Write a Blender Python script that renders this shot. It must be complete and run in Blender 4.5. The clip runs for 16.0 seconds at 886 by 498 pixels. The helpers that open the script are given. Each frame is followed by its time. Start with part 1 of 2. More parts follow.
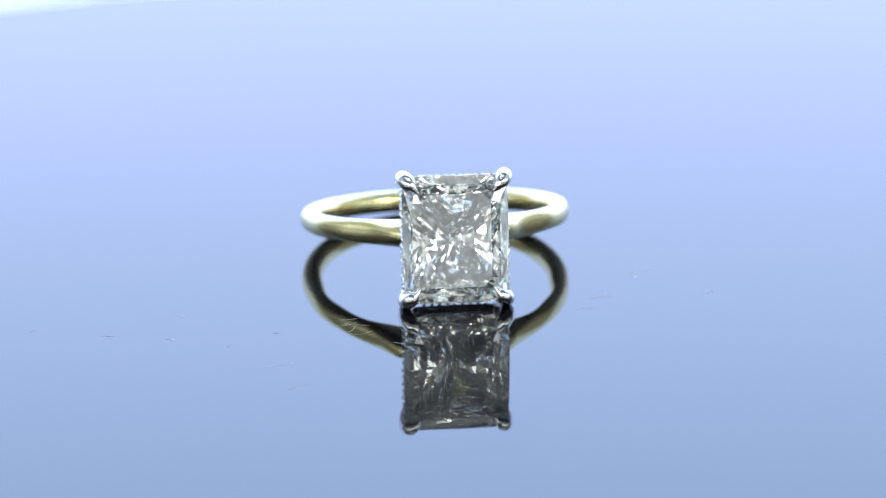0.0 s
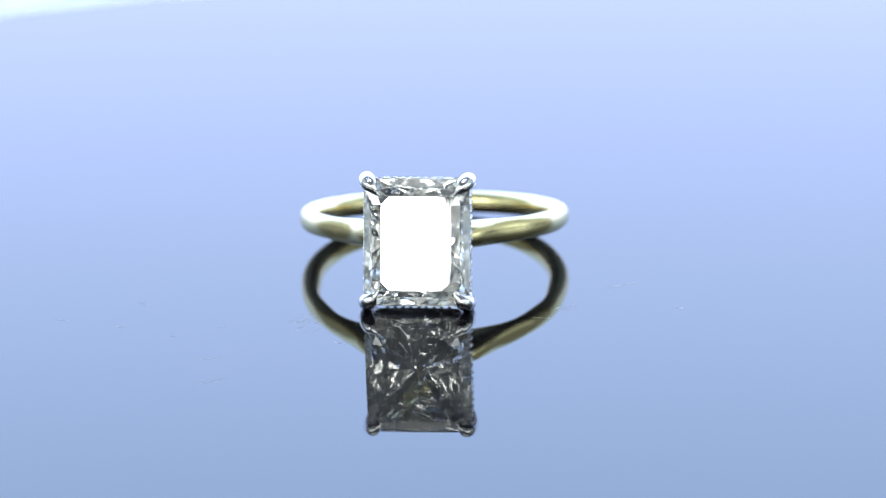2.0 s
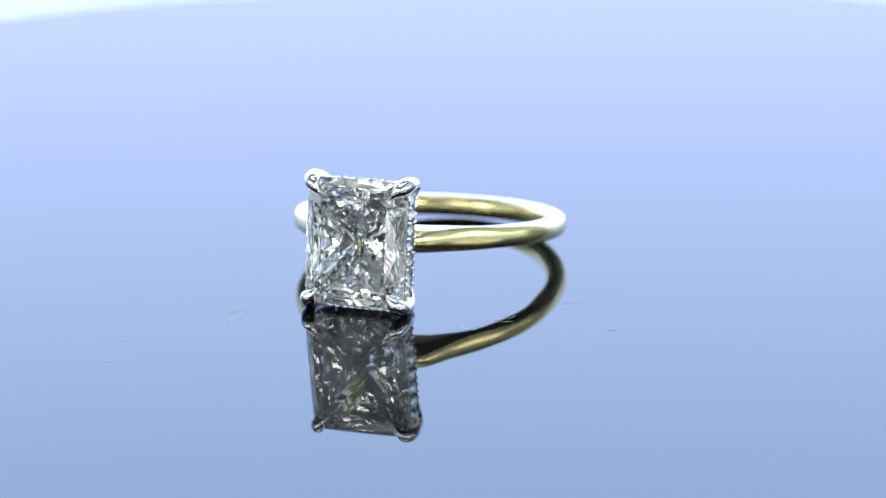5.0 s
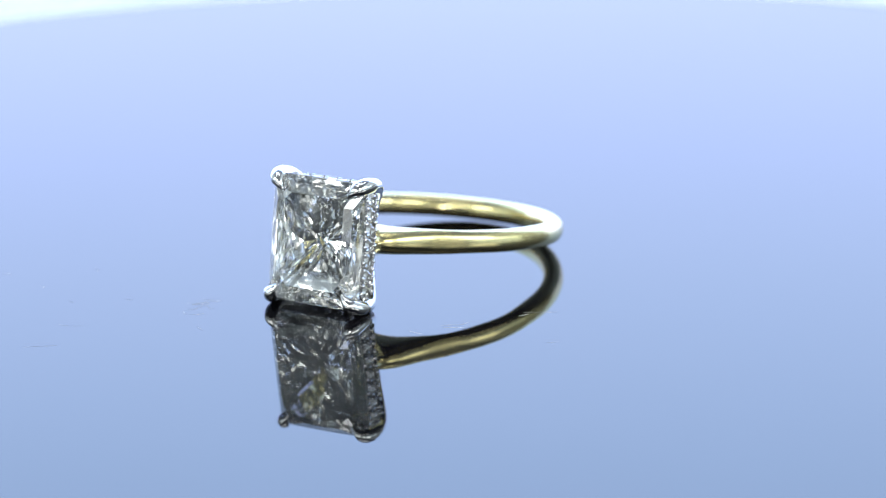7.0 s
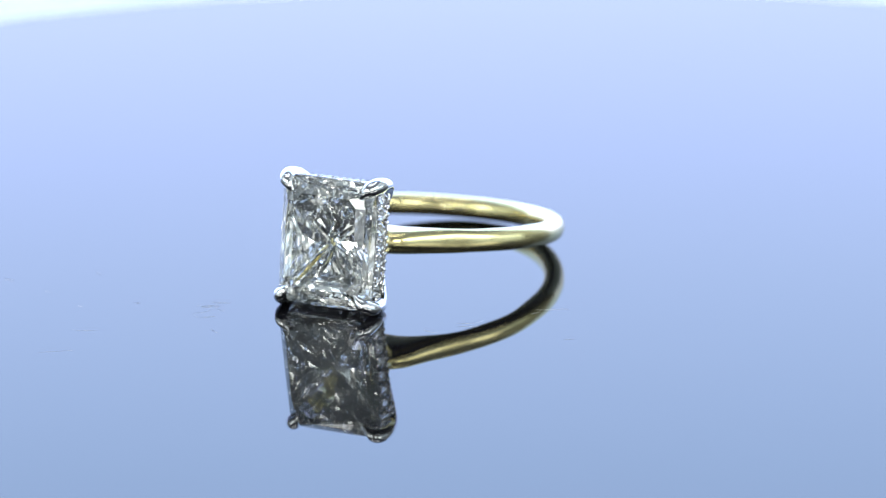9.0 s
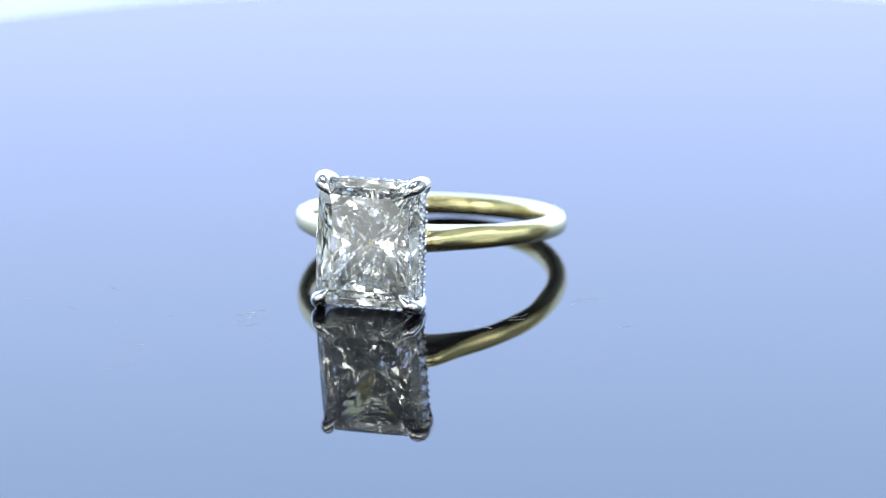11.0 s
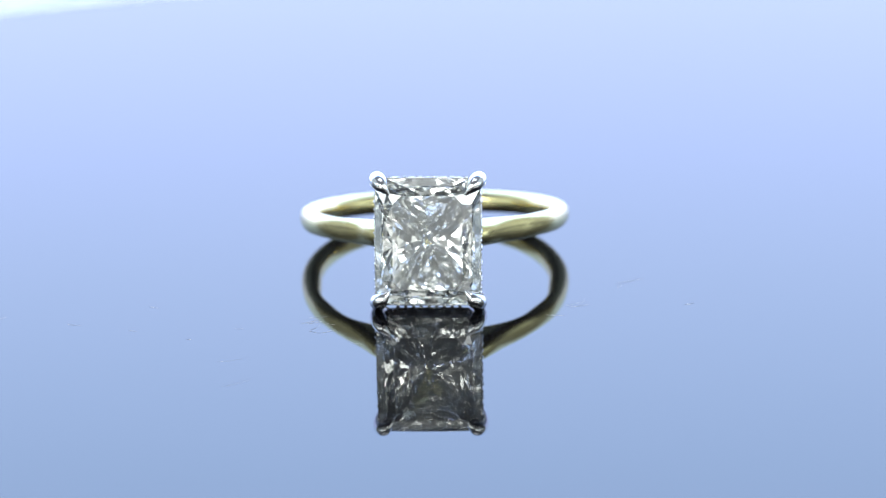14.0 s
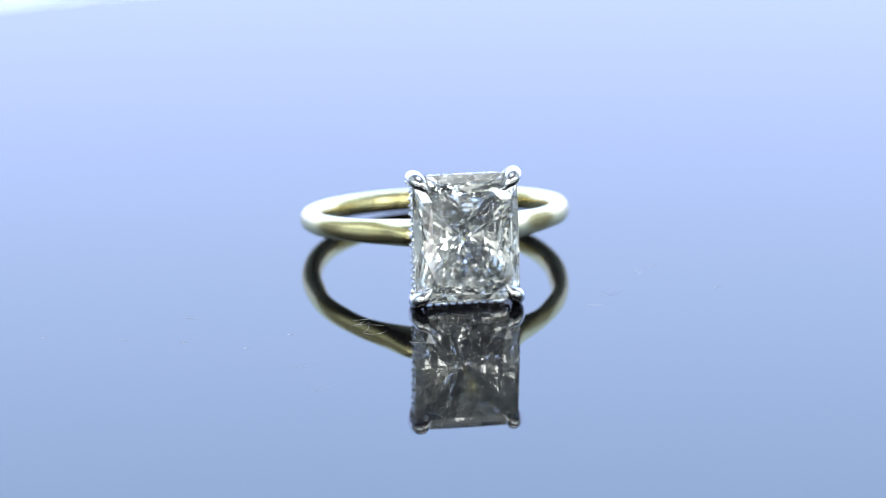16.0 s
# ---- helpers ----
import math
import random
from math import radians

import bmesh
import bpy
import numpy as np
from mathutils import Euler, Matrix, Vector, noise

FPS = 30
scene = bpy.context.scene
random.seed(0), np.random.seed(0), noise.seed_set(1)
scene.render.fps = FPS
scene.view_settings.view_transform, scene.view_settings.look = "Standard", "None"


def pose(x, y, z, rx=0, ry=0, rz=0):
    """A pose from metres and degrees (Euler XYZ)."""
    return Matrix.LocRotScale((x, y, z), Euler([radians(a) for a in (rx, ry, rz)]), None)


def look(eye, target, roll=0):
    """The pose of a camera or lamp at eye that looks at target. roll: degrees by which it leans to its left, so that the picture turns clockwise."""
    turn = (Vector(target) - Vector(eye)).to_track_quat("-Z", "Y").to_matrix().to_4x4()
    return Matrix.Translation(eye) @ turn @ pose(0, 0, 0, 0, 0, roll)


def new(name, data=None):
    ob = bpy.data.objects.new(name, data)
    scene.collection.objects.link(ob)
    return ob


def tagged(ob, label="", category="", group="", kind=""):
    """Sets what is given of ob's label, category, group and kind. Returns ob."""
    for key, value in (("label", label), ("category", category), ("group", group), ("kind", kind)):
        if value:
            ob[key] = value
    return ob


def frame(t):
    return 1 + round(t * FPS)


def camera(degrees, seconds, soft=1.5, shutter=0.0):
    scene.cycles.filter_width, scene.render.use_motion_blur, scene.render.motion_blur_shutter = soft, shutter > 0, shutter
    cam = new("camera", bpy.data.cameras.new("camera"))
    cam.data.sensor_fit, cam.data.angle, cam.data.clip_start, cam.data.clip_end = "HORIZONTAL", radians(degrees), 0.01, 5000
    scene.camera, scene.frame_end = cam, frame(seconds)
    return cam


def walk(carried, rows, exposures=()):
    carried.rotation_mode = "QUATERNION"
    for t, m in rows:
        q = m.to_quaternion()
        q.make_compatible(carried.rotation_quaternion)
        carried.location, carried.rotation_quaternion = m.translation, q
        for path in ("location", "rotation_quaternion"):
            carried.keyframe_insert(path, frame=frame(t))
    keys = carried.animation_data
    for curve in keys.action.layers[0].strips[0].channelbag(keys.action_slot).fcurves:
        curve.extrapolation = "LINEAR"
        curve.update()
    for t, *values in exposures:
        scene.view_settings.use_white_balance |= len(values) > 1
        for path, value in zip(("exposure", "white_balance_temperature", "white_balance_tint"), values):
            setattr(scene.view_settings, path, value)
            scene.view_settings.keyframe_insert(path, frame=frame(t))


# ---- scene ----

MM = 0.001
scene.cycles.max_bounces, scene.cycles.glossy_bounces, scene.cycles.transmission_bounces = 24, 14, 14

# ---------------------------------------------------------------- camera
cam = camera(14.0, 16.0, soft=0.8)
EYE = Vector((0.0, -0.26838, 0.07889))
WAY = Vector((0.01521, 0.95908, -0.28273))
CAM_POSE = look(EYE, EYE + WAY, -0.664)
walk(cam, [(0.0, CAM_POSE), (16.0, CAM_POSE)])
cam.data.dof.use_dof = True
cam.data.dof.focus_distance = 0.257
cam.data.dof.aperture_fstop = 38.0

# ---------------------------------------------------------------- light
world = bpy.data.worlds.new("room")
scene.world = world
world.use_nodes = True
world.node_tree.nodes["Background"].inputs[0].default_value = (0.60, 0.68, 0.80, 1)
world.node_tree.nodes["Background"].inputs[1].default_value = 0.05

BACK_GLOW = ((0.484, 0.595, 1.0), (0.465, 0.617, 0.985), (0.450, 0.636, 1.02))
# glow of the overhead fill panel, an added source
TOP_GLOW = ((0.92, 0.97, 1.0), 1.3)
# front: added fill panels; side: fill glow put into the side cloths
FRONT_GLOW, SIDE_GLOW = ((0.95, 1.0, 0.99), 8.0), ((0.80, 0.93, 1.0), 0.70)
# small bright emitters added for glints in the stones
BAR_GLOW = ((0.98, 0.99, 1.0), 14.0)
LAMP_GLOW, RIM_GLOW = ((1.0, 0.98, 0.96), 45.0), ((1.0, 0.98, 0.97), 2.0)


# ---------------------------------------------------------------- materials
def material(name):
    m = bpy.data.materials.new(name)
    m.use_nodes = True
    nt = m.node_tree
    nt.nodes.clear()
    out = nt.nodes.new("ShaderNodeOutputMaterial")
    return m, nt, out


def node(nt, kind, **inputs):
    n = nt.nodes.new(kind)
    for key, value in inputs.items():
        n.inputs[key.replace("_", " ")].default_value = value
    return n


def noise_tex(nt, scale, detail=4.0):
    co = nt.nodes.new("ShaderNodeTexCoord")
    n = node(nt, "ShaderNodeTexNoise", Scale=scale, Detail=detail)
    nt.links.new(co.outputs["Object"], n.inputs["Vector"])
    return n


def ramp(nt, source, stops):
    r = nt.nodes.new("ShaderNodeValToRGB")
    while len(r.color_ramp.elements) < len(stops):
        r.color_ramp.elements.new(0.5)
    for e, (p, c) in zip(r.color_ramp.elements, stops):
        e.position, e.color = p, (*c, 1)
    nt.links.new(source, r.inputs[0])
    return r


def grey(v):
    return (v, v, v)


def metal(name, tone_a, tone_b, rough_a, rough_b, bump=0.02):
    """Polished metal with fine hairline wear."""
    m, nt, out = material(name)
    p = node(nt, "ShaderNodeBsdfPrincipled", Metallic=1.0)
    big = noise_tex(nt, 350.0)
    fine = noise_tex(nt, 2600.0, 6.0)
    nt.links.new(ramp(nt, big.outputs["Fac"], [(0.35, tone_a), (0.7, tone_b)]).outputs[0], p.inputs["Base Color"])
    nt.links.new(ramp(nt, fine.outputs["Fac"], [(0.4, grey(rough_a)), (0.75, grey(rough_b))]).outputs[0], p.inputs["Roughness"])
    b = node(nt, "ShaderNodeBump", Strength=bump, Distance=0.0001)
    nt.links.new(fine.outputs["Fac"], b.inputs["Height"])
    nt.links.new(b.outputs[0], p.inputs["Normal"])
    nt.links.new(p.outputs[0], out.inputs[0])
    return m


def diamond(name, tint):
    """Clear stone."""
    m, nt, out = material(name)
    g = node(nt, "ShaderNodeBsdfGlass", Color=(*tint, 1), Roughness=0.0, IOR=2.418)
    nt.links.new(g.outputs[0], out.inputs[0])
    return m


def glow(name, colour, strength):
    m, nt, out = material(name)
    e = node(nt, "ShaderNodeEmission", Color=(*colour, 1), Strength=strength)
    nt.links.new(e.outputs[0], out.inputs[0])
    return m


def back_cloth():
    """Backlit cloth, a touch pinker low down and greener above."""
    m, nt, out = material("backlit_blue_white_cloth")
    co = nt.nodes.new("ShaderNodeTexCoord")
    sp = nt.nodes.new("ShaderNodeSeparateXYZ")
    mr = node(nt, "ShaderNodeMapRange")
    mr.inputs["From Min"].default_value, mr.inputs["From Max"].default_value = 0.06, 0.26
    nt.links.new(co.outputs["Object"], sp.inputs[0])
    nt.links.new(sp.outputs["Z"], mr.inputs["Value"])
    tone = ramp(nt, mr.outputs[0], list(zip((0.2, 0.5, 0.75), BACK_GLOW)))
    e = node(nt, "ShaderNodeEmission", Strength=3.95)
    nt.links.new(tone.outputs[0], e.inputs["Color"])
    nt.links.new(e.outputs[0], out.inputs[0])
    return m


def fill_cloth(name, colour, strength):
    """White cloth for tent walls and panels, fill light put in as emission: uneven glow, fine weave."""
    m, nt, out = material(name)
    n = noise_tex(nt, 4.5, 3.0)
    low, high = [tuple(c * k for c in colour) for k in (0.62, 1.15)]
    e = node(nt, "ShaderNodeEmission", Strength=strength)
    nt.links.new(ramp(nt, n.outputs["Fac"], [(0.38, low), (0.62, high)]).outputs[0], e.inputs["Color"])
    nt.links.new(e.outputs[0], out.inputs[0])
    return m


def plain(name, a, b, rough, scale, bump=0.1, metallic=0.0):
    m, nt, out = material(name)
    p = node(nt, "ShaderNodeBsdfPrincipled", Roughness=rough, Metallic=metallic)
    n = noise_tex(nt, scale)
    nt.links.new(ramp(nt, n.outputs["Fac"], [(0.3, a), (0.7, b)]).outputs[0], p.inputs["Base Color"])
    bb = node(nt, "ShaderNodeBump", Strength=bump, Distance=0.0004)
    nt.links.new(n.outputs["Fac"], bb.inputs["Height"])
    nt.links.new(bb.outputs[0], p.inputs["Normal"])
    nt.links.new(p.outputs[0], out.inputs[0])
    return m


def acrylic():
    """Black gloss acrylic, polished flat."""
    m, nt, out = material("black_acrylic")
    p = node(nt, "ShaderNodeBsdfPrincipled", IOR=1.50, Roughness=0.0)
    n = noise_tex(nt, 120.0, 6.0)
    nt.links.new(ramp(nt, n.outputs["Fac"], [(0.4, (0.003, 0.003, 0.004)), (0.8, (0.006, 0.006, 0.008))]).outputs[0], p.inputs["Base Color"])
    nt.links.new(p.outputs[0], out.inputs[0])
    return m


GOLD = metal("yellow_gold", (0.79, 0.69, 0.34), (0.83, 0.735, 0.40), 0.20, 0.27, 0.006)
WHITE_GOLD = metal("white_gold", (0.80, 0.80, 0.81), (0.86, 0.86, 0.86), 0.04, 0.10)
STONE = diamond("clear_diamond", (0.995, 0.998, 0.988))
ACCENT = diamond("small_diamond", (0.99, 0.99, 0.985))
ACRYLIC = acrylic()
CLOTH = plain("white_tent_cloth", grey(0.78), grey(0.84), 0.9, 900.0)
TABLE_TOP = plain("dark_table_top", grey(0.02), grey(0.035), 0.5, 40.0)
# wall cloths given a glow of their own as ambient fill
SIDE_CLOTH = fill_cloth("side_fill_cloth", *SIDE_GLOW)
FRONT_CLOTH = fill_cloth("front_fill_cloth", (0.84, 0.95, 1.0), 0.35)
GREY_CLOTH = plain("grey_tent_cloth", grey(0.18), grey(0.24), 0.9, 900.0)
LINT = plain("pale_lint", grey(0.80), grey(0.88), 0.9, 3000.0)
BLACK_METAL = plain("black_lamp_housing", grey(0.02), grey(0.04), 0.45, 600.0)


# ---------------------------------------------------------------- mesh helpers
def part(name, bm, mat, parent=None, label="", smooth=False):
    me = bpy.data.meshes.new(name)
    bm.to_mesh(me)
    bm.free()
    me.materials.append(mat)
    if smooth:
        me.polygons.foreach_set("use_smooth", [True] * len(me.polygons))
    ob = new(name, me)
    if parent is not None:
        ob.parent = parent
    if label:
        ob["label"] = label
    return ob


def thing(name, at, label, category):
    ob = new(name)
    ob.empty_display_size = 0.005
    ob.matrix_basis = at
    return tagged(ob, label, category)


def sweep(bm, sections, closed=False):
    """Skin a row of rings of points."""
    rings = [[bm.verts.new(p) for p in ring] for ring in sections]
    n = len(rings[0])
    pairs = list(zip(rings, rings[1:])) + ([(rings[-1], rings[0])] if closed else [])
    for a, b in pairs:
        for i in range(n):
            bm.faces.new((a[i], a[(i + 1) % n], b[(i + 1) % n], b[i]))
    if not closed:
        bm.faces.new(rings[0][::-1])
        bm.faces.new(rings[-1])
    bmesh.ops.recalc_face_normals(bm, faces=bm.faces)
    return bm


def glide(points, steps):
    """Smooth curve through points (Catmull-Rom); each point is a tuple of any length."""
    pts = [np.array(p, float) for p in points]
    pts = [2 * pts[0] - pts[1]] + pts + [2 * pts[-1] - pts[-2]]
    out = []
    for i in range(1, len(pts) - 2):
        p0, p1, p2, p3 = pts[i - 1:i + 3]
        for s in range(steps):
            t = s / steps
            out.append(0.5 * (2 * p1 + (p2 - p0) * t + (2 * p0 - 5 * p1 + 4 * p2 - p3) * t * t + (3 * p1 - p0 - 3 * p2 + p3) * t ** 3))
    out.append(pts[-2])
    return out


def tube(points, steps=6, around=14):
    """A round bar through points of (x, y, z, radius) with domed ends."""
    line = glide(points, steps)
    rings = []
    total = len(line)
    for i, p in enumerate(line):
        a, b = line[max(i - 1, 0)], line[min(i + 1, total - 1)]
        d = Vector(b[:3] - a[:3]).normalized()
        u = d.cross(Vector((0.31, 0.17, 0.93))).normalized()
        v = d.cross(u)
        def ring(shift, r):
            c = Vector(p[:3]) + d * shift
            return [c + (u * math.cos(k) + v * math.sin(k)) * r for k in np.linspace(0, 2 * math.pi, around, endpoint=False)]
        if i == 0:
            rings += [ring(-p[3] * math.sin(f), p[3] * math.cos(f)) for f in (1.45, 1.1, 0.7, 0.35)]
        rings.append(ring(0, p[3]))
        if i == total - 1:
            rings += [ring(p[3] * math.sin(f), p[3] * math.cos(f)) for f in (0.35, 0.7, 1.1, 1.45)]
    return sweep(bmesh.new(), rings)


def hull(points):
    bm = bmesh.new()
    for p in points:
        bm.verts.new(p)
    res = bmesh.ops.convex_hull(bm, input=bm.verts)
    loose = [g for g in res["geom_interior"] if isinstance(g, bmesh.types.BMVert)]
    bmesh.ops.delete(bm, geom=loose, context="VERTS")
    bmesh.ops.dissolve_limit(bm, angle_limit=radians(0.2), verts=bm.verts, edges=bm.edges)
    bmesh.ops.recalc_face_normals(bm, faces=bm.faces)
    return bm


def box(lo, hi):
    bm = bmesh.new()
    bmesh.ops.create_cube(bm, size=1.0)
    lo, hi = Vector(lo), Vector(hi)
    for v in bm.verts:
        v.co = Vector([(l + h) / 2 + c * (h - l) for l, h, c in zip(lo, hi, v.co)])
    return bm


def lathe(profile, around=96):
    """Closed solid of revolution about z from (radius, z) pairs."""
    rings = [[(r * math.cos(k), r * math.sin(k), z) for k in np.linspace(0, 2 * math.pi, around, endpoint=False)] for r, z in profile]
    return sweep(bmesh.new(), rings)


# ---------------------------------------------------------------- the light tent
FLOOR_Z = -0.046
X0, X1, Y0, Y1, Z1, TH = -0.80, 0.80, -0.95, 0.52, 0.80, 0.02


def setting(name, lo, hi, mat, label):
    ob = part(name, box(lo, hi), mat)
    return tagged(ob, label, name.split("_")[0], kind="structure")


setting("floor", (X0, Y0, FLOOR_Z - TH), (X1, Y1, FLOOR_Z), TABLE_TOP, "dark table top under a photo light tent")
setting("backdrop_sheet", (X0 + 0.01, 0.115, FLOOR_Z), (X1 - 0.01, Y1 - 0.005, FLOOR_Z + 0.003), CLOTH, "white fabric sheet on the table before the backdrop")
# side and front walls are assumed, out of view, and glow as fill
setting("wall_west", (X0 - TH, Y0, FLOOR_Z - TH), (X0, Y1, Z1), SIDE_CLOTH, "unseen side cloth of an assumed light tent, faint fill glow put in")
setting("wall_east", (X1, Y0, FLOOR_Z - TH), (X1 + TH, Y1, Z1), SIDE_CLOTH, "unseen side cloth of an assumed light tent, faint fill glow put in")
# dark boards added out of view to keep low reflections in the ring dark
setting("trim_west", (X0, Y0 + 0.01, FLOOR_Z), (X0 + 0.01, 0.30, 0.04), TABLE_TOP, "unseen dark low board along the table's side, added to darken reflections")
setting("trim_east", (X1 - 0.01, Y0 + 0.01, FLOOR_Z), (X1, 0.30, 0.04), TABLE_TOP, "unseen dark low board along the table's side, added to darken reflections")
setting("baseboard", (X0, Y0, FLOOR_Z), (X1, Y0 + 0.01, 0.075), TABLE_TOP, "unseen dark low board along the front of the table, added to darken reflections")
setting("wall_south", (X0 - TH, Y0 - TH, FLOOR_Z - TH), (X1 + TH, Y0, Z1), FRONT_CLOTH, "unseen front cloth of an assumed light tent, faint fill glow put in")
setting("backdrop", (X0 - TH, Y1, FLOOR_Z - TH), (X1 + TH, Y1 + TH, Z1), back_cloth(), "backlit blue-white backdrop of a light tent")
setting("ceiling", (X0 - TH, Y0 - TH, Z1), (X1 + TH, Y1 + TH, Z1 + TH), GREY_CLOTH, "grey top cloth of a light tent")


def top_fill(at, w, d, mat, name="top_fill"):
    root = thing(name, at, "flat white fill panel under the tent top, added and unseen", "lamp")
    part("frame", box((-w / 2 - 0.01, -d / 2 - 0.01, 0.0), (w / 2 + 0.01, d / 2 + 0.01, 0.015)), BLACK_METAL, root, "black lamp frame")
    part("diffuser", box((-w / 2, -d / 2, -0.004), (w / 2, d / 2, -0.0005)), mat, root, "glowing white diffuser")
    return root


# overhead fill added out of view, for light on upper faces
TOP_MAT = glow("top_fill_white", *TOP_GLOW)
top_fill(pose(0, -0.1, Z1 - 0.016), 0.70, 0.30, TOP_MAT)


def round_lamp(at, r):
    """Points its light along local +z."""
    root = thing("round_lamp", at, "small round white led lamp facing the ring", "lamp")
    part("housing", lathe([(0.004, -0.05), (r * 1.2, -0.05), (r * 1.64, -0.01), (r * 1.64, 0.004), (r * 1.02, 0.004), (r * 1.02, -0.001), (0.004, -0.001)], 48), BLACK_METAL, root, smooth=False)
    part("lens", lathe([(0.0005, 0.0), (r, 0.0), (r * 0.97, 0.003), (0.0005, 0.005)], 48), glow("lamp_lens", *LAMP_GLOW), root, "glowing round lens")
    turns = np.linspace(0, 2 * math.pi, 48, endpoint=False)
    rim = sweep(bmesh.new(), [[(q * math.cos(k), q * math.sin(k), z) for q, z in ((r * 1.03, 0.0045), (r * 1.6, 0.0045), (r * 1.6, 0.0065), (r * 1.03, 0.0065))] for k in turns], closed=True)
    part("frosted_rim", rim, glow("lamp_rim", *RIM_GLOW), root, "dimly glowing frosted rim")
    part("stand", box((-0.012, -0.06, -0.03), (0.012, -r, -0.018)), BLACK_METAL, root)
    return root


def sparkle_bar(at, length, mat):
    root = thing("sparkle_bar", at, "slim white light bar under the tent top, added unseen for sparkle", "lamp")
    part("rail", box((-length / 2, -0.012, 0.0), (length / 2, 0.012, 0.012)), BLACK_METAL, root, "black aluminium rail")
    n = int(length / 0.05)
    one = box((-0.016, -0.008, -0.004), (0.016, 0.008, -0.0005))
    first = part("emitter", one, mat, root)
    first.matrix_basis = pose((0.5 - n / 2) * 0.05, 0, 0)
    for i in range(1, n):
        ob = new("emitter", first.data)
        ob.parent = root
        ob.matrix_basis = pose((i + 0.5 - n / 2) * 0.05, 0, 0)
    return root


def fill_panel(name, at, w, low, high, mat, label):
    """Upright fill panel on two legs, added out of view to brighten the ring; at: the middle between its feet on the
    table, shining along +y.
    """
    root = thing(name, at, label, "lamp")
    part("diffuser", box((-w / 2, 0.0, low), (w / 2, 0.006, high)), mat, root, "evenly glowing white diffuser")
    part("back_shell", box((-w / 2 - 0.008, -0.012, low - 0.008), (w / 2 + 0.008, -0.0005, high + 0.008)), BLACK_METAL, root, "black back shell")
    for x in (-w * 0.4, w * 0.4):
        part("leg", box((x - 0.01, -0.012, 0.0), (x + 0.01, 0.0, low - 0.0085)), BLACK_METAL, root)
        part("foot", box((x - 0.02, -0.07, 0.0), (x + 0.02, 0.05, 0.006)), BLACK_METAL, root)
    return root


# added fill, all out of view: low panel and side strips lift the stone
fill_panel("low_fill_panel", pose(0, Y0 + 0.03, FLOOR_Z), 1.5, 0.05, 0.25, fill_cloth("low_fill", (0.95, 1.0, 0.99), 1.15), "wide low white fill panel behind the camera, added and unseen")
STRIP_MAT = fill_cloth("side_fill", (0.76, 0.91, 1.0), 2.2)
for x, turn in ((-0.76, -90), (0.76, 90)):
    tagged(fill_panel("side_fill_panel", pose(x, -0.36, FLOOR_Z, 0, 0, turn), 0.80, 0.06, 0.26, STRIP_MAT, "long low white fill panel along the table's side, added and unseen"), group="low side panels")
# four stronger added panels, unseen, to brighten the stone's facets
FRONT_MAT = fill_cloth("front_fill", *FRONT_GLOW)
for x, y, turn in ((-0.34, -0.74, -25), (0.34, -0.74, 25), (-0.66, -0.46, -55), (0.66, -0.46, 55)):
    tagged(fill_panel("fill_panel", pose(x, y, FLOOR_Z, 0, 0, turn), 0.30, 0.24, 0.44, FRONT_MAT, "square white fill panel on legs facing the ring, added and unseen"), group="panels round the turntable")
# two unseen bars, added so the stones and claws catch small glints
BAR_MAT = glow("sparkle_bar_white", *BAR_GLOW)
for y, z in ((-0.32, Z1 - 0.012), (0.12, Z1 - 0.012)):
    bar = sparkle_bar(pose(0, y, z), 0.80, BAR_MAT)
    tagged(bar, group="led bars under the tent top")

LAMP_AT = Vector((-0.0960, -0.4560, 0.0150))
round_lamp(look(LAMP_AT, (0.0018, -0.017, 0.006)) @ pose(0, 0, 0, 180, 0, 180), 0.0215)


# ---------------------------------------------------------------- turntable
def turntable():
    root = thing("turntable", pose(0, 0, 0), "round black gloss acrylic turntable plate, mirror-like, lightly dusty", "turntable")
    r = 99.6 * MM
    bm = lathe([(0.002, -0.006), (r - 0.0006, -0.006), (r, -0.0054), (r, -0.0006), (r - 0.0006, 0.0), (0.002, 0.0)], 256)
    bmesh.ops.translate(bm, verts=bm.verts, vec=(10.0 * MM, -1.5 * MM, 0))
    part("plate", bm, ACRYLIC, root)
    part("drum", lathe([(0.002, FLOOR_Z), (0.06, FLOOR_Z), (0.06, -0.0062), (0.002, -0.0062)], 96), BLACK_METAL, root, "black turntable drum")
    return root


def lint(parent, x, y, turn, length, bend, wide=0.011):
    """A fine hair of lint lying on the plate, in millimetres."""
    pts = []
    for s in np.linspace(-0.5, 0.5, 4):
        pts.append((s * length * MM, bend * (s * s - 0.1) * length * MM, wide * 0.5 * MM, wide * 0.5 * MM * (1.0 - 1.2 * s * s)))
    ob = part("lint", tube(pts, 3, 6), LINT, parent)
    ob.matrix_basis = pose(x * MM, y * MM, 0, 0, 0, turn)
    return ob


# ---------------------------------------------------------------- the ring
# Ring space: z is the finger's axis, the big stone looks along -y, millimetres.
RI, RO, WIDE = 8.81, 10.38, 1.72


def eased(at, rows):
    """A soft curve through (degrees, value) rows."""
    xs, ys = zip(*rows)
    return sum(w * float(np.interp(at + o, xs, ys)) for o, w in ((-6, .15), (-3, .22), (0, .26), (3, .22), (6, .15)))


OUT_RISE = ((0, 0.93), (8, 3.46), (15, 3.91), (23, 2.11), (35, 1.01), (50, 0.57), (65, 0.25), (80, 0.0))
IN_RISE = ((0, 0.97), (12, 1.36), (22, 1.44), (35, 1.79), (50, 0.85), (65, 0.6), (80, 0.0))
SHANK_SEAT = pose(0, 0.000148, 0.00006, 0.227, -0.763, 0)      # the band sits a trifle askew to the head


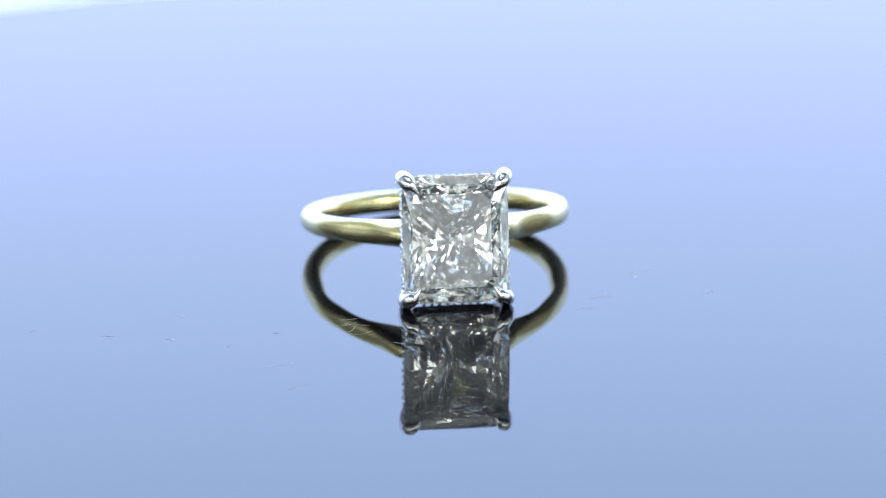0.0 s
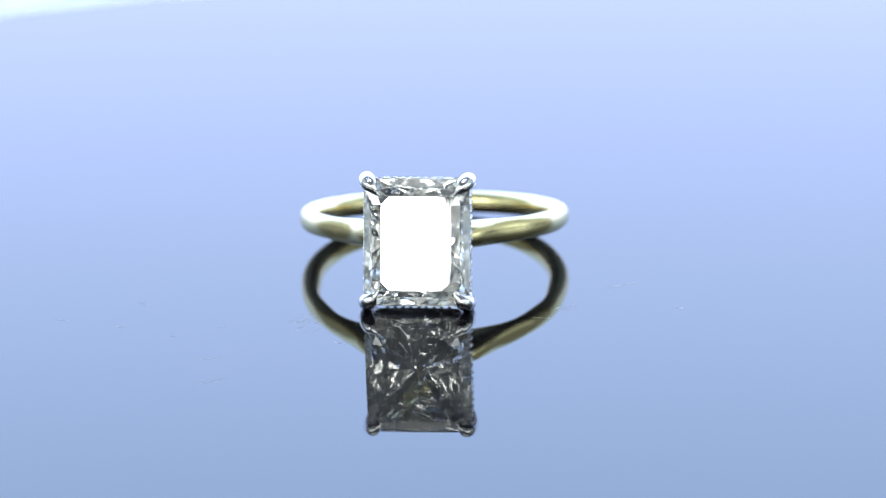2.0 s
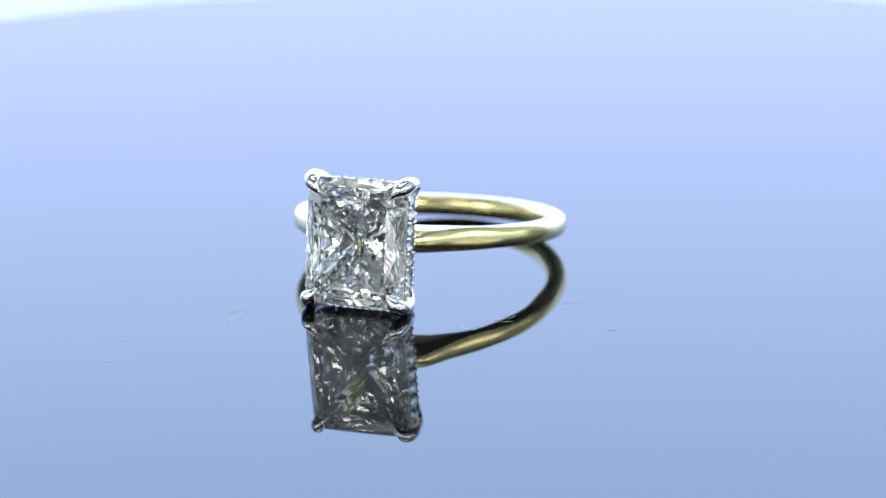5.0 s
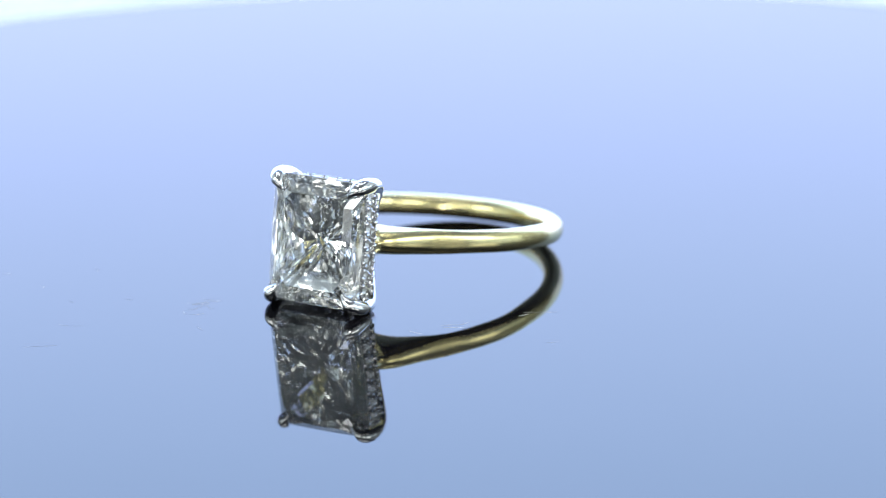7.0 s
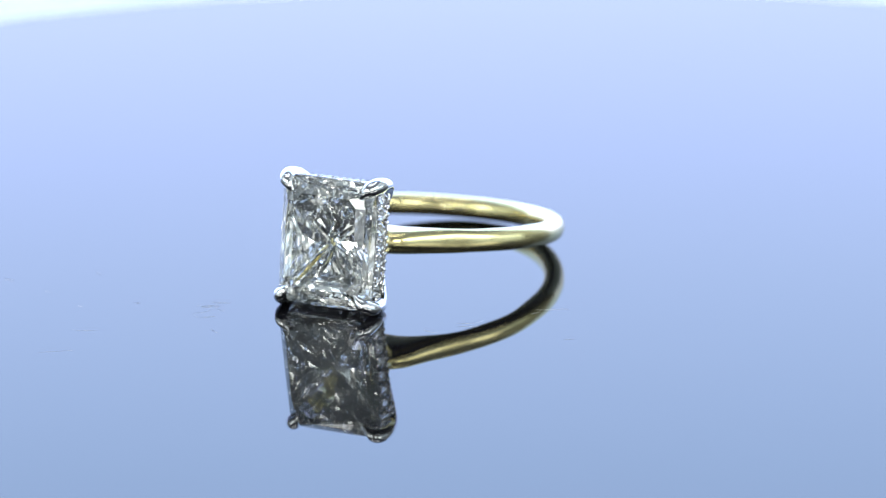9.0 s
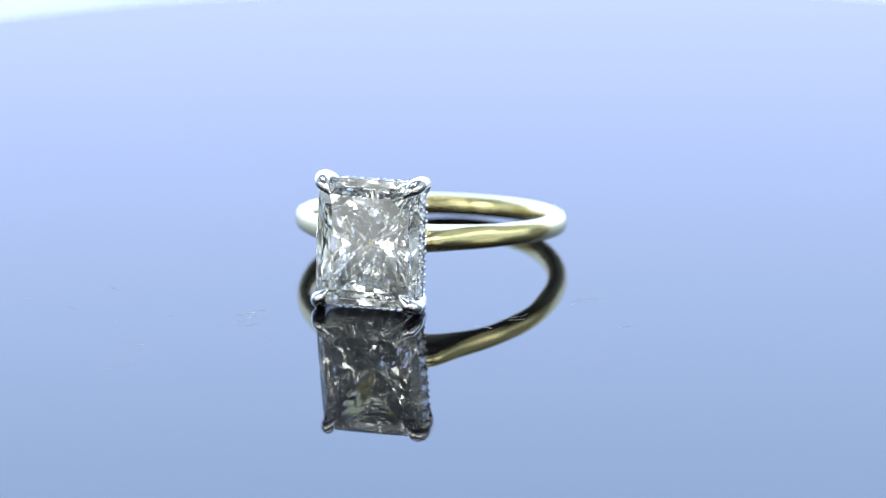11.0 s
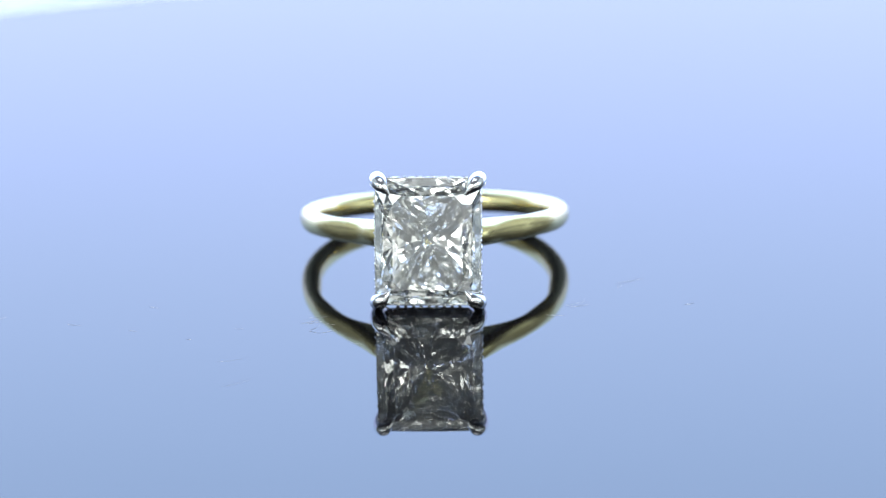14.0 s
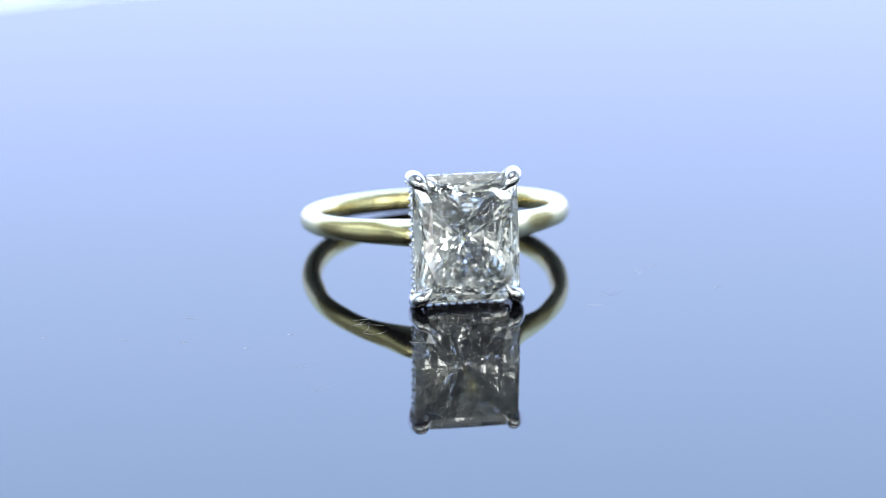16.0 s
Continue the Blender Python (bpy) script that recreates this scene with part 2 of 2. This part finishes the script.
def shank_section(phi):
    """Outline of the band at the angle phi from the head."""
    a = math.degrees(abs(phi))
    ro, ri = RO + eased(a, OUT_RISE), RI + eased(a, IN_RISE)
    taper = min(1.0, max(0.0, (a - 60) / 110))
    half = WIDE / 2 * (1 + 0.273 * max(0.0, 1 - a / 45)) * (1 - 0.01 * taper)
    low = 0.05 + 0.20 * taper
    pts = []
    for k in np.linspace(0, 2 * math.pi, 32, endpoint=False):
        c, s = math.cos(k), math.sin(k)
        n = 2.0 / (2.3 if s > 0 else 2.15)
        u = math.copysign(abs(c) ** n, c)
        v = math.copysign(abs(s) ** n, s)
        r = (ro + ri) / 2 + u * (ro - ri) / 2
        pts.append(SHANK_SEAT @ Vector(((r * math.sin(phi) - 0.018) * MM, (-r * math.cos(phi) - 0.4 * math.sin(phi) ** 2) * MM, (v * half - low) * MM)))
    return pts


def shank(parent):
    angles = np.linspace(-math.pi, math.pi, 180, endpoint=False)
    bm = sweep(bmesh.new(), [shank_section(p) for p in angles], closed=True)
    return part("shank", bm, GOLD, parent, "polished yellow gold band", smooth=True)


GW, GL = 7.70 / 2, 9.36 / 2      # half width and half length of the stone
GIRDLE, TABLE = -16.35, -17.16


def outline(scale, corner=0.80, bulge=0.0, per=1):
    """Cut-cornered rectangle, half sizes scaled; per: pieces a side."""
    w, l = GW * scale, GL * scale
    cut = (1 - corner) * GW * scale
    c = [(w, -l + cut), (w, l - cut), (w - cut, l), (-w + cut, l), (-w, l - cut), (-w, -l + cut), (-w + cut, -l), (w - cut, -l)]
    pts = []
    for i in range(8):
        a, b = Vector(c[i]), Vector(c[(i + 1) % 8])
        m = per if i % 2 == 0 else 1
        out = Vector((b.y - a.y, a.x - b.x)).normalized()
        for s in range(m):
            t = s / m
            p = a.lerp(b, t) + out * bulge * 4 * t * (1 - t)
            pts.append((p.x, p.y))
    return pts


# depth share and the points of one quadrant, in half widths and half lengths
PAVILION = (
    (0.22, ((.80, .0), (.80, .26), (.79, .50), (.74, .69), (.58, .80), (.40, .825), (.20, .83), (0, .835))),
    (0.47, ((.575, .22), (.47, .47), (.24, .635))),
    (0.50, ((.545, .09), (.52, .35), (.355, .56), (.11, .615))),
    (0.73, ((.305, .13), (.14, .335))),
    (0.765, ((.28, .0), (.21, .24), (0, .345))),
    (0.915, ((.12, .0), (.095, .11), (0, .15))),
    (1.0, ((0, 0),)),
)


def stone_bm():
    """Radiant cut: cut-cornered table, brilliant crown, staggered brilliant pavilion."""
    rng = random.Random(7)
    pts = []
    def four(x, y, z, loose=0.0):
        for sx in ((1, -1) if x else (1,)):
            for sz in ((1, -1) if z else (1,)):
                j = 1.0 + rng.uniform(-loose, loose)
                pts.append((GW * x * sx * j * MM, y * MM, GL * z * sz * j * MM))
    for y in (GIRDLE - 0.05, GIRDLE + 0.05):
        for x, z in outline(1.0, 0.82, 0.04, 6):
            pts.append((x * MM, y * MM, z * MM))
    for x, z in ((.66, .60), (.50, .735), (.66, 0), (0, .735)):
        four(x, TABLE, z)
    for x, z, f in ((.86, 0, .31), (.84, .22, .25), (.855, .42, .31), (.835, .60, .27), (.765, .785, .36), (.60, .875, .42), (.42, .875, .33), (.20, .895, .45), (0, .88, .36)):
        four(x, TABLE + (GIRDLE - TABLE) * f, z, 0.006)
    for f, ring in PAVILION:
        for x, z in ring:
            four(x, GIRDLE + 0.05 + 3.75 * f, z, 0.045)
    bm = hull(pts)
    # each pavilion facet is cut again into four slightly crowned ones
    bmesh.ops.triangulate(bm, faces=bm.faces[:])
    low = (GIRDLE + 0.06) * MM
    edges = [e for e in bm.edges if max(v.co.y for v in e.verts) > low]
    bm.normal_update()
    made = bmesh.ops.subdivide_edges(bm, edges=edges, cuts=1, use_grid_fill=True)
    for v in made["geom_inner"]:
        if isinstance(v, bmesh.types.BMVert):
            v.co += v.normal * rng.uniform(0.03, 0.12) * MM
    bmesh.ops.triangulate(bm, faces=bm.faces[:])
    bm.normal_update()
    return bm


def claw(parent, sx, sz):
    bar = [(2.86, -17.02, 3.62, .16), (3.12, -17.00, 3.93, .36), (3.40, -16.80, 4.24, .56), (3.64, -16.20, 4.46, .62), (3.72, -15.35, 4.48, .58), (3.60, -14.45, 4.32, .50),
           (3.10, -13.5, 3.66, .43), (2.20, -12.3, 2.5, .40), (1.3, -11.0, 1.2, .36)]
    pts = [(x * sx * MM, y * MM, z * sz * MM, r * MM) for x, y, z, r in bar]
    return part("claw", tube(pts, 5, 16), WHITE_GOLD, parent, "rounded white gold claw over the stone's corner", smooth=True)


def rail(y0, y1, outer, inner, name, parent, label, groove=0.0):
    """A band that follows the stone's outline between two depths; groove: how far its outer face is cut in."""
    def ring(scale, y):
        return [(x * MM, y * MM, z * MM) for x, z in outline(scale, 0.78, 0.05, 6)]
    g, lip = outer - groove, 0.07
    rows = [(inner, y0), (outer - 0.02, y0), (outer, y0 + 0.06), (outer, y0 + lip), (g, y0 + lip + 0.03), (g, y1 - lip - 0.03), (outer, y1 - lip), (outer, y1 - 0.06), (outer - 0.02, y1), (inner, y1)]
    return part(name, sweep(bmesh.new(), [ring(sc, y) for sc, y in rows], closed=True), WHITE_GOLD, parent, label)


def small_stone_mesh(r):
    """Round brilliant, face along +z."""
    pts = []
    for k in range(8):
        a = 2 * math.pi * k / 8
        pts.append((0.55 * r * math.cos(a), 0.55 * r * math.sin(a), 0.30 * r))
        for o in (0.2, 0.6):
            pts.append((r * math.cos(a + o), r * math.sin(a + o), 0.0))
        pts.append((0.5 * r * math.cos(a + .39), 0.5 * r * math.sin(a + .39), -0.45 * r))
    pts.append((0, 0, -0.85 * r))
    bm = hull(pts)
    me = bpy.data.meshes.new("accent_stone")
    bm.to_mesh(me)
    bm.free()
    me.materials.append(ACCENT)
    return me


def bead_mesh(r):
    bm = bmesh.new()
    bmesh.ops.create_icosphere(bm, subdivisions=2, radius=r)
    me = bpy.data.meshes.new("bead")
    bm.to_mesh(me)
    bm.free()
    me.polygons.foreach_set("use_smooth", [True] * len(me.polygons))
    me.materials.append(WHITE_GOLD)
    return me


def hidden_halo(parent):
    band = rail(-16.14, -14.36, 0.970, 0.80, "halo_band", parent, "white gold band set with small diamonds", 0.08)
    stone, bead = small_stone_mesh(0.58 * MM), bead_mesh(0.16 * MM)
    y = -15.25
    def put(me, name, x, z, nx, nz, out, dy=0.0):
        ob = new(name, me)
        ob.parent = band
        n = Vector((nx, 0, nz))
        ob.matrix_basis = Matrix.Translation(Vector((x, y + dy, z)) * MM + n * out * MM) @ n.to_track_quat("Z", "Y").to_matrix().to_4x4()
    for side in (1, -1):
        for k in range(7):
            z = (k - 3) * 1.14
            put(stone, "accent_stone", side * GW * 0.968, z, side, 0, 0.02)
            for d in (-0.72, 0.72):
                put(bead, "bead", side * GW * 0.968, z, side, 0, 0.06, d)
                if k < 6:
                    put(bead, "bead", side * GW * 0.968, z + 0.57, side, 0, 0.10, d * 0.86)
        for k in range(5):
            x = (k - 2) * 1.14
            edge = GL * (0.945 if side > 0 else 0.985)
            put(stone, "accent_stone", x, side * edge, 0, side, 0.0)
            for d in (-0.72, 0.72):
                put(bead, "bead", x, side * edge, 0, side, 0.02, d)
                if k < 4:
                    put(bead, "bead", x + 0.57, side * edge, 0, side, 0.05, d * 0.86)
    return band


RING_TILT, RING_LEAN = -8.76, 0.16
RING_AT = Vector((3.66, 0.19, 2.61)) * MM


def diamond_ring():
    root = thing("diamond_ring", pose(0, 0, 0), "yellow gold solitaire ring with rectangular diamond lying on black plate", "ring")
    kids = [shank(root)]
    kids.append(part("centre_stone", stone_bm(), STONE, root, "large clear radiant-cut diamond"))
    basket = rail(-13.05, -12.60, 0.62, 0.52, "basket", root, "polished white gold basket under the stone")
    kids.append(basket)
    for sx in (1, -1):
        for sz in (1, -1):
            claw(basket, sx, sz)
    kids.append(hidden_halo(root))
    m = Matrix.Translation(RING_AT) @ pose(0, 0, 0, RING_TILT, 0, 0) @ pose(0, 0, 0, 0, RING_LEAN, 0)
    for k in kids:
        k.matrix_basis = m
    return root


table = turntable()
ring = diamond_ring()

# lint: x, y, turn, length, bend, width where finer
for row in ((-27.4, -18.1, 35, 0.7, .1), (-16.6, -15.6, -30, 1.0, .2), (-17.5, -21.2, -20, 0.6, .2), (-13.3, -23.3, 10, .35, 0), (-9.9, -20.8, 5, .6, .1),
            (-4.4, -19.3, 35, 1.3, .3), (-4.4, -21.6, -35, .9, .2), (22.7, -15.0, 32, 0.9, .15), (-4.3, -20.4, 70, 1.6, .5),
            (-4.3, -18.1, 15, 1.4, .4), (-3.6, -19.6, -25, 1.2, .3), (-4.7, -19.3, 60, 1.0, .2),
            (12.9, -17.7, -10, 1.3, .2), (14.7, -15.4, 25, 1.5, .2), (15.0, -14.2, 75, 1.0, .2), (14.2, -15.0, 35, 1.2, .1), (18.5, -9.2, 30, 2.4, .1),
            (-9.0, -33.1, 38, 2.4, .08, 0.006), (-9.9, -28.1, 20, 2.0, .35, 0.006), (-4.8, -19.1, 40, 1.6, .3), (-1.3, -24.2, -30, 1.0, .2), (17.8, -10.4, 60, 0.9, .1), (-21.9, -19.8, -12, 1.0, .1), (-3.4, -21.5, 40, 1.1, .3)):
    lint(table, *row)


# ---------------------------------------------------------------- movement
def heading(t):
    turn = 7.712
    return 4.68 - 5.141 * t if t < turn else 4.68 - 5.141 * turn + 5.129 * (t - turn)


def motions():
    times = [0, 1, 2, 3, 4, 5, 6, 7, 7.4, 7.6, 7.7, 7.8, 8.0, 8.4, 9, 10, 11, 12, 13, 14, 15, 16]
    for ob in (table, ring):
        walk(ob, [(t, pose(0, 0, 0, 0, 0, heading(t))) for t in times])


motions()
